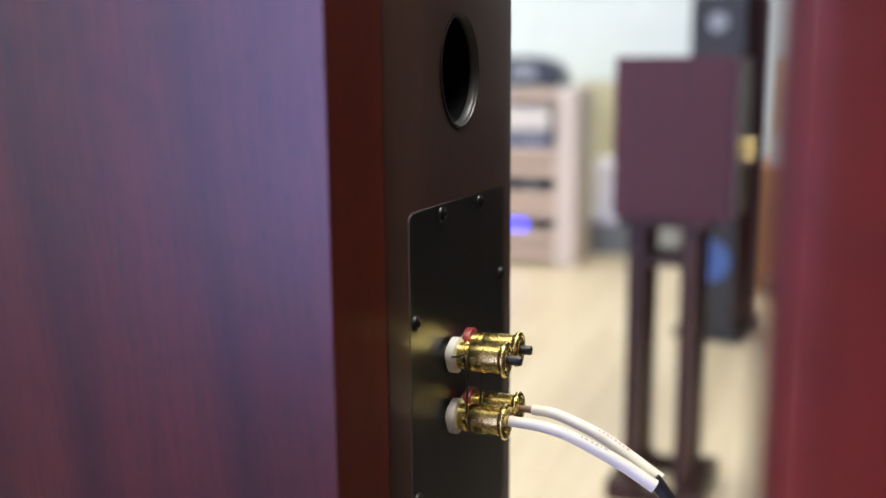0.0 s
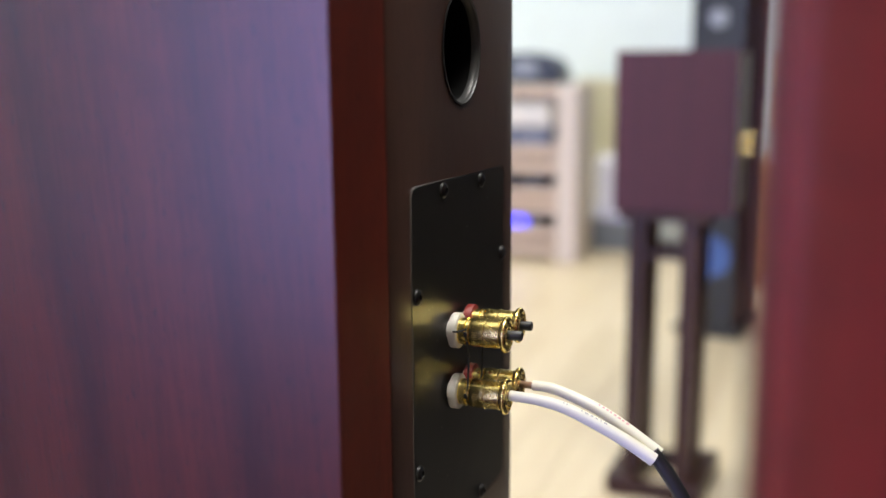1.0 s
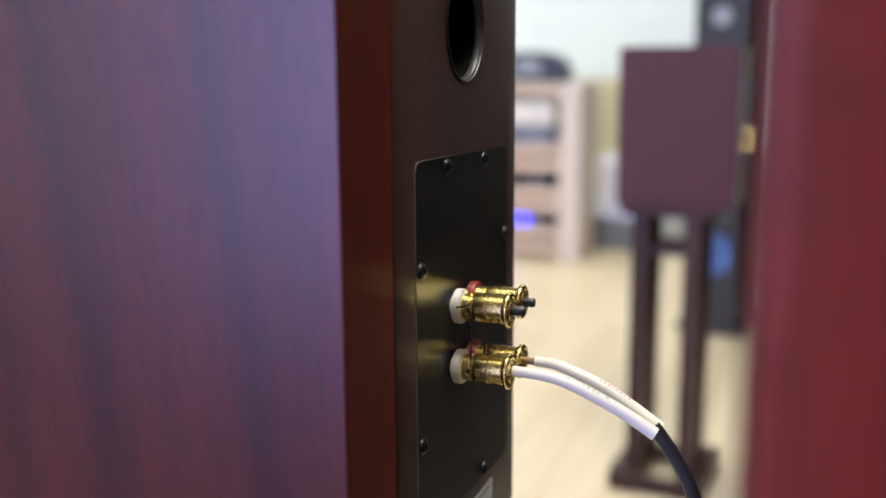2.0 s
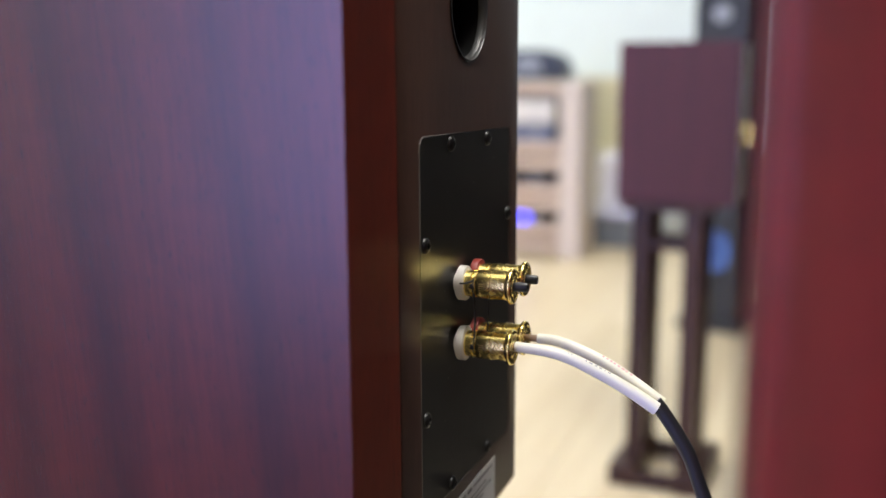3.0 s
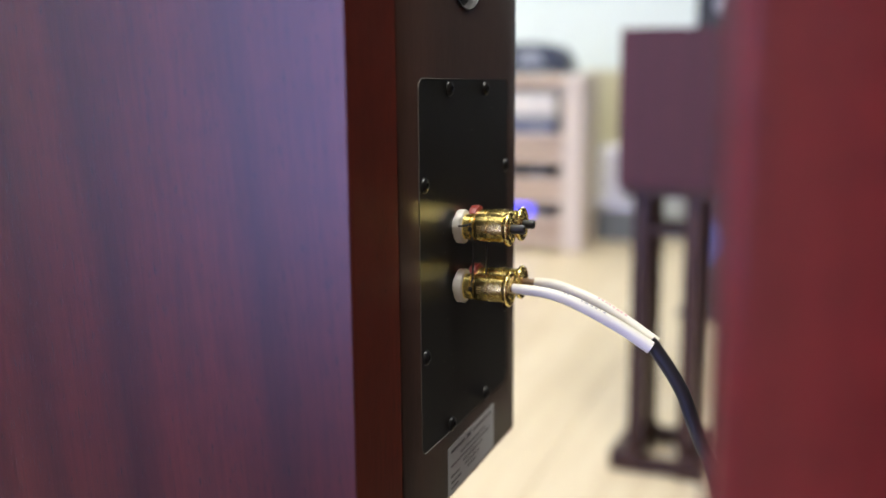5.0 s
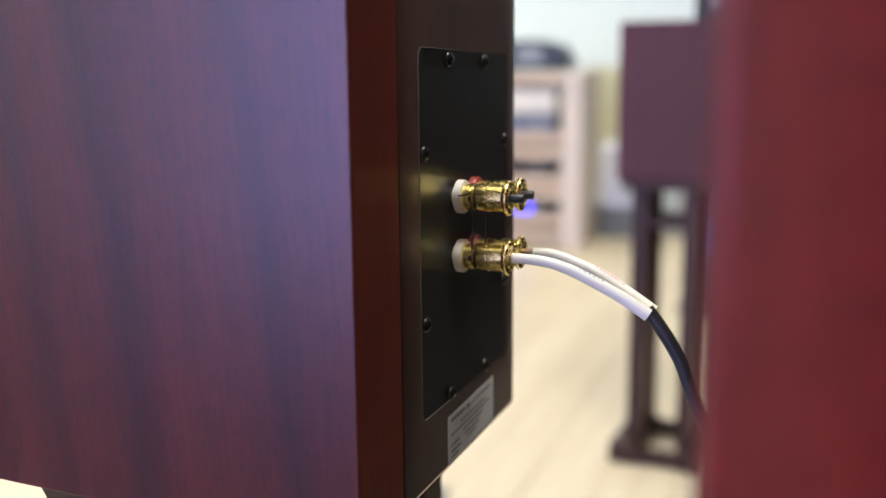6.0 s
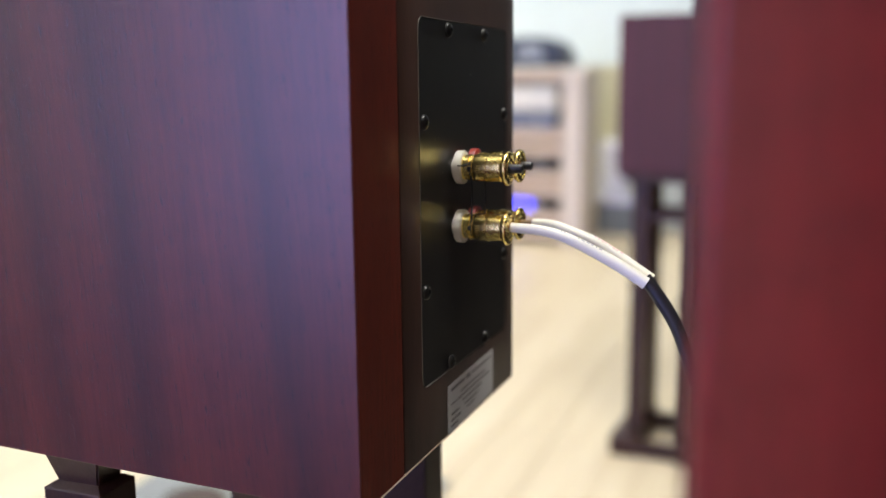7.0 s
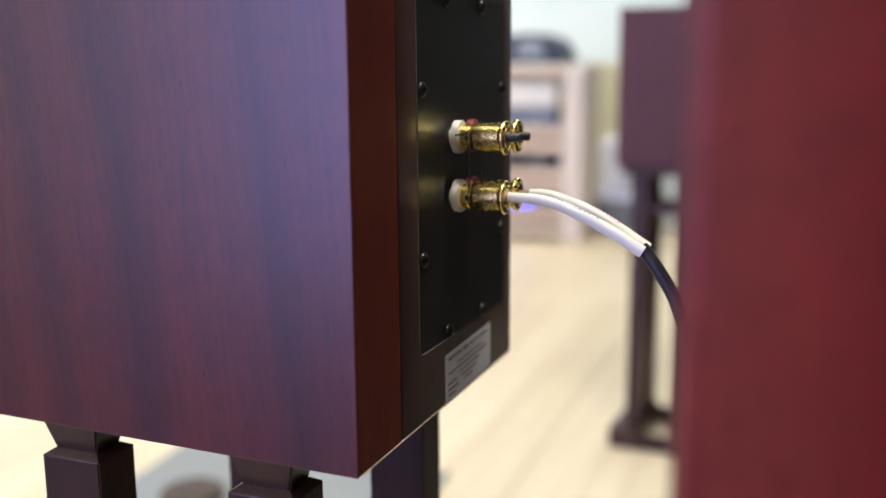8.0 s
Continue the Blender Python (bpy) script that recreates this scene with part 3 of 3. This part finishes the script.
part("back_panel", box((0.02, 0.0005, 0.008), (0.191, 0.003, 0.406), 0.001), M["back_veneer"], near)
near_stand = thing("speaker_stand", pose(-0.1715, -0.1490, 0.009), "dark wooden four-legged stand under the near loudspeaker", "speaker stand", "speaker stands")
for x in (0.020, 0.190):
    for y in (-0.205, -0.060):
        o = new("leg", legs.data)
        o.parent = near_stand
        o.location = (x, y, 0.011)
part("base", box((-0.02, -0.235, 0.0), (0.231, -0.03, 0.011), 0.003), M["stand_wood"], near_stand)

# ---- the smaller loudspeaker across the room ----
far = thing("loudspeaker", pose(1.665, -0.005, 0.604, 0, 0, -5), "small dark mahogany loudspeaker on a two-column stand", "loudspeaker", "loudspeakers")
part("cabinet", box((0, 0.0, 0), (0.167, 0.237, 0.318), 0.002), M["rosewood"], far)
part("back_panel", box((0.006, -0.003, 0.006), (0.161, -0.0001, 0.312), 0.001), M["plate_sheen"], far, "back plate greyed to imitate a grazing reflection")
for dx in (0.06, 0.085):
    for dz in (0.125, 0.150):
        part("terminal", lathe([(0.003, 0.0079), (0.008, 0.0079), (0.008, 0.0062), (0.025, 0.0062), (0.025, 0.0076), (0.028, 0.0076)], pose(dx, 0, dz, 90), 20), M["gold"], far, "gold binding post", True)
far_stand = thing("speaker_stand", pose(1.665, 0.014, 0, 0, 0, -4), "dark brown wooden stand with slim columns and a flat base", "speaker stand", "speaker stands")
part("top_plate", box((-0.005, 0.02, 0.588), (0.165, 0.205, 0.6035), 0.002), M["stand_wood"], far_stand)
for x in (0.03, 0.13):
    for y in (0.062, 0.169):
        part("leg", box((x - 0.017, y - 0.017, 0.045), (x + 0.017, y + 0.017, 0.588), 0.0015), M["stand_wood"], far_stand)
for y in (0.046, 0.185):
    part("foot", box((-0.02, y - 0.03, 0.0), (0.20, y + 0.03, 0.045), 0.004), M["stand_wood"], far_stand)
for x in (0.03, 0.13):
    part("upper_rail", box((x - 0.010, 0.080, 0.506), (x + 0.010, 0.151, 0.524), 0.001), M["stand_wood"], far_stand)
for x in (-0.018, 0.172):
    part("crossbar", box((x, 0.0762, 0.004), (x + 0.026, 0.1548, 0.034), 0.002), M["stand_wood"], far_stand)

# ---- the tower loudspeaker behind it ----
tower = thing("tower_loudspeaker", pose(3.0, 0.16, 0, 0, 0, -12), "tall dark floorstanding loudspeaker with bluish drivers, the lowest coloured for a blue reflection", "loudspeaker", "tall loudspeakers")
part("cabinet", box((0.004, -0.09, 0.03), (0.28, 0.09, 1.12), 0.004), M["rosewood"], tower)
part("front_baffle", box((-0.012, -0.088, 0.03), (0.003, 0.088, 1.118), 0.003), M["device_black"], tower, "black front board")
part("plinth", box((-0.03, -0.11, 0.0), (0.30, 0.11, 0.03), 0.004), M["device_black"], tower)
for zz, r in ((1.03, 0.03), (0.86, 0.07), (0.27, 0.07), (0.45, 0.07)):
    d = part("driver", lathe([(0.0, r), (0.006, r), (0.006, r * 0.9), (0.002, r * 0.82), (-0.0, r * 0.35), (0.006, r * 0.3), (0.009, 0.0)], pose(-0.0125, 0, zz, 0, -90), 40), M["dome"] if r < 0.05 else (M["cone_sheen"] if zz < 0.3 else M["driver_cone"]), tower, "", True)

# ---- equipment rack against the far wall ----
rack = thing("equipment_rack", pose(4.0, 0.04, 0), "pale wooden hi-fi rack loaded with dark components", "rack")
part("side_panel", box((0, 0.80, 0), (0.30, 0.90, 0.795), 0.012), M["rack_white"], rack)
part("side_panel", box((0, 1.42, 0), (0.30, 1.52, 0.795), 0.012), M["rack_white"], rack)
# some boards are extras, added for bright bands between the components
for zz in (0.03, 0.105, 0.22, 0.285, 0.405, 0.475, 0.745):
    part("shelf", box((0.005, 0.90, zz), (0.30, 1.42, zz + 0.045), 0.004), M["birch"], rack)
part("back_board", box((0.285, 0.90, 0.085), (0.298, 1.42, 0.745)), M["rack_white"], rack)


def component(x, y, z, w, d, h, material, label, face=None):
    t = thing("hifi_component", pose(x, y, z), label, "hi-fi component", "hi-fi components")
    part("case", box((0.01, -w / 2, 0.008), (d, w / 2, h), 0.003), material, t)
    part("front", box((0.0, -w / 2, 0.006), (0.0095, w / 2, h + 0.002), 0.002), face or M["device_black"], t)
    for s in (-1, 1):
        part("knob", lathe([(0, 0.012), (0.012, 0.012), (0.014, 0.010), (0.014, 0)], pose(0, s * w * 0.33, h * 0.5, 0, -90), 20), M["device_silver"], t, "", True)
        for dx in (0.04, d - 0.04):
            part("foot", lathe([(0, 0.014), (0.008, 0.014)], pose(dx, s * w * 0.4, 0), 16), M["device_black"], t)
    return t


component(4.02, 1.205, 0.520, 0.46, 0.26, 0.085, M["slate_blue"], "slate-blue hi-fi component on a rack shelf", M["slate_blue"])
# white box stands in for the brightness inside the top compartment
component(4.015, 1.205, 0.6075, 0.46, 0.26, 0.105, M["white_plastic"], "white box added to make a rack compartment look lit", M["white_plastic"])
component(4.02, 1.205, 0.330, 0.46, 0.26, 0.062, M["device_black"], "slim black hi-fi component on a rack shelf")
lit = component(4.02, 1.205, 0.150, 0.46, 0.26, 0.055, M["device_black"], "black component with a glowing blue display")
part("display", box((-0.003, -0.13, 0.008), (0.0, 0.18, 0.052)), M["led_blue"], lit, "glowing blue display")
# valve amplifier on top
amp = thing("valve_amplifier", pose(4.0, 1.12, 0.795), "dark valve amplifier with an arched cover on a rack", "amplifier")
part("chassis", box((0, -0.19, 0.006), (0.30, 0.19, 0.035), 0.006), M["device_black"], amp)


def arch(y0, y1, top, x):
    return [(x, y0, 0.0352)] + [(x, (y0 + y1) / 2 - (y1 - y0) / 2 * math.cos(a), 0.036 + top * math.sin(a) ** 0.7) for a in np.linspace(0.02, math.pi - 0.02, 24)] + [(x, y1, 0.0352)]


part("cover", loft([arch(-0.165, 0.165, 0.098, 0.06), arch(-0.175, 0.175, 0.106, 0.075), arch(-0.175, 0.175, 0.106, 0.26)]), M["slate_dark"], amp, "arched dark cover", True)
part("meter", loft([arch(-0.075, 0.045, 0.075, 0.05), arch(-0.08, 0.05, 0.08, 0.059)]), M["dome"], amp, "grey arched meter window", True)
for y in (-0.16, 0.16):
    for x in (0.03, 0.27):
        part("foot", lathe([(0, 0.012), (0.006, 0.012)], pose(x, y, 0), 12), M["device_black"], amp)

# ---- things further off ----


def curtain(y0, y1, x):
    t = thing("curtain", pose(x, 0, 0), "pale yellow hanging curtain by the wall", "curtain")
    n = 60
    front = [(0.03 * math.sin(k * 0.9) + 0.008 * math.sin(k * 2.3), y0 + (y1 - y0) * k / n) for k in range(n + 1)]
    loop = front + [(x + 0.004, y) for x, y in reversed(front)]
    bm = loft([[(a, b, 0.02) for a, b in loop], [(a * 0.8, b, 0.72) for a, b in loop], [(a * 0.5, b, 0.80) for a, b in loop]])
    part("cloth", bm, M["curtain"], t, "", True)


curtain(0.80, 1.12, 5.2)
carton = thing("carton", pose(4.35, 0.78, 0), "grey cardboard carton on the floor", "box", "cartons")
part("body", box((0, -0.12, 0), (0.3, 0.16, 0.15), 0.003), M["rug_grey"], carton)
part("lid", box((-0.004, -0.124, 0.15), (0.304, 0.164, 0.175), 0.003), M["device_silver"], carton)
bag = thing("white_parcel", pose(4.55, 0.81, 0), "white wrapped parcel standing on the floor", "parcel")
part("body", box((0, -0.06, 0), (0.2, 0.08, 0.43), 0.03, 3), M["paper_white"], bag)

cabinet = thing("sideboard", pose(3.7, 0, 0.009), "orange-brown wooden sideboard with papers on top", "sideboard")
part("body", box((0, -0.42, 0.05), (0.45, 0.045, 0.50), 0.004), M["oak_orange"], cabinet)
for y in (-0.415, -0.185):
    d = part("door", box((-0.018, y, 0.06), (-0.001, y + 0.225, 0.49), 0.003), M["oak_orange"], cabinet)
    part("handle", box((-0.03, y + 0.03, 0.25), (-0.0185, y + 0.045, 0.33), 0.003), M["device_silver"], d)
for x in (0.03, 0.40):
    for y in (-0.40, 0.02):
        part("leg", box((x, y - 0.015, 0), (x + 0.03, y + 0.015, 0.05)), M["oak_orange"], cabinet)
pile = thing("paper_pile", pose(3.72, -0.12, 0.509), "pile of white papers on a sideboard", "papers")
for k in range(4):
    part("sheet", box((0.005 * (k % 3), -0.13 + 0.006 * (k % 2), 0.03 * k), (0.22 + 0.005 * k, 0.12 - 0.007 * (k % 3), 0.03 * k + 0.0295), 0.002), M["paper_white"], pile)

case = thing("wooden_case", pose(3.74, -0.05, 0.630, 0, 0, 6), "pale wooden case standing on a pile of papers", "case")
part("body", box((0, -0.10, 0), (0.12, 0.045, 0.27), 0.008), M["birch"], case)
part("lid", box((-0.002, -0.102, 0.2702), (0.122, 0.047, 0.29), 0.006), M["birch"], case)
part("clasp", box((-0.008, -0.04, 0.245), (-0.0002, -0.02, 0.285), 0.002), M["device_silver"], case)
pot = thing("plant_pot", pose(4.5, 0.49, 0), "pale grey-green glazed ceramic pot on the floor", "pot")
part("body", lathe([(0, 0.055), (0.004, 0.060), (0.10, 0.088), (0.18, 0.094), (0.245, 0.082), (0.26, 0.078), (0.26, 0.070), (0.20, 0.080), (0.03, 0.05), (0.03, 0)], Matrix.Identity(4), 32), M["pot_glaze"], pot, "", True)
# grey sheet laid where a shadow falls on the boards
shade_sheet = thing("floor_shade", pose(1.358, 1.094, 0.0, 0, 0, 4), "flat grey sheet in place of a shadow on the wooden floor", "mat")
part("mat_body", box((-0.75, -0.60, 0.0), (0, 0, 0.008), 0.003), M["shade_grey"], shade_sheet)
part("hem", box((-0.012, -0.60, 0.0082), (-0.002, 0, 0.0095), 0.0005, 1), M["shade_grey"], shade_sheet)
block = thing("plant_stand", pose(1.085, 0.885, 0.009), "low dark wooden round plant stand on a grey sheet", "plant stand")
part("top", lathe([(0.020, 0.052), (0.024, 0.060), (0.032, 0.060), (0.036, 0.056), (0.036, 0.0)], Matrix.Identity(4), 40), M["stand_wood"], block, "", True)
for k in range(3):
    a = 2.1 * k
    part("foot", lathe([(0, 0.010), (0.021, 0.012)], pose(0.036 * math.cos(a), 0.036 * math.sin(a), 0), 16), M["stand_wood"], block, "", True)

# ---- floor boards, last ----
PW, PL = 0.145, 1.24
boards = []
pm = mesh_of("plank", box((-PL / 2, -PW / 2 + 0.0006, -0.012), (PL / 2, PW / 2 - 0.0006, 0.0), 0.0012, 1), M["plank"])
rows_n = int((Y1 - Y0) / PW)
shared = bmesh.new()
for r in range(rows_n):
    y = Y0 + PW * (r + 0.5)
    off = (r * 0.437) % 1.0
    for c in range(-1, int((X1 - X0) / PL) + 1):
        x = X0 + PL * (c + 0.5 + off)
        if x - PL / 2 < X0 or x + PL / 2 > X1 + 0.001:
            lo, hi = max(X0, x - PL / 2), min(X1, x + PL / 2)
            if hi - lo > 0.02:
                box((lo, y - PW / 2 + 0.0006, -0.012), (hi, y + PW / 2 - 0.0006, 0.0), bm=shared)
            continue
        if 0.2 < x < 5.2 and -0.9 < y < 3.3:
            o = new("plank", pm)
            o.parent = floor
            o.location = (x, y, 0)
        else:
            box((x - PL / 2, y - PW / 2 + 0.0006, -0.012), (x + PL / 2, y + PW / 2 - 0.0006, 0.0), bm=shared)
rest = part("planks", shared, M["plank"], floor)
tagged(rest, kind="stuff")
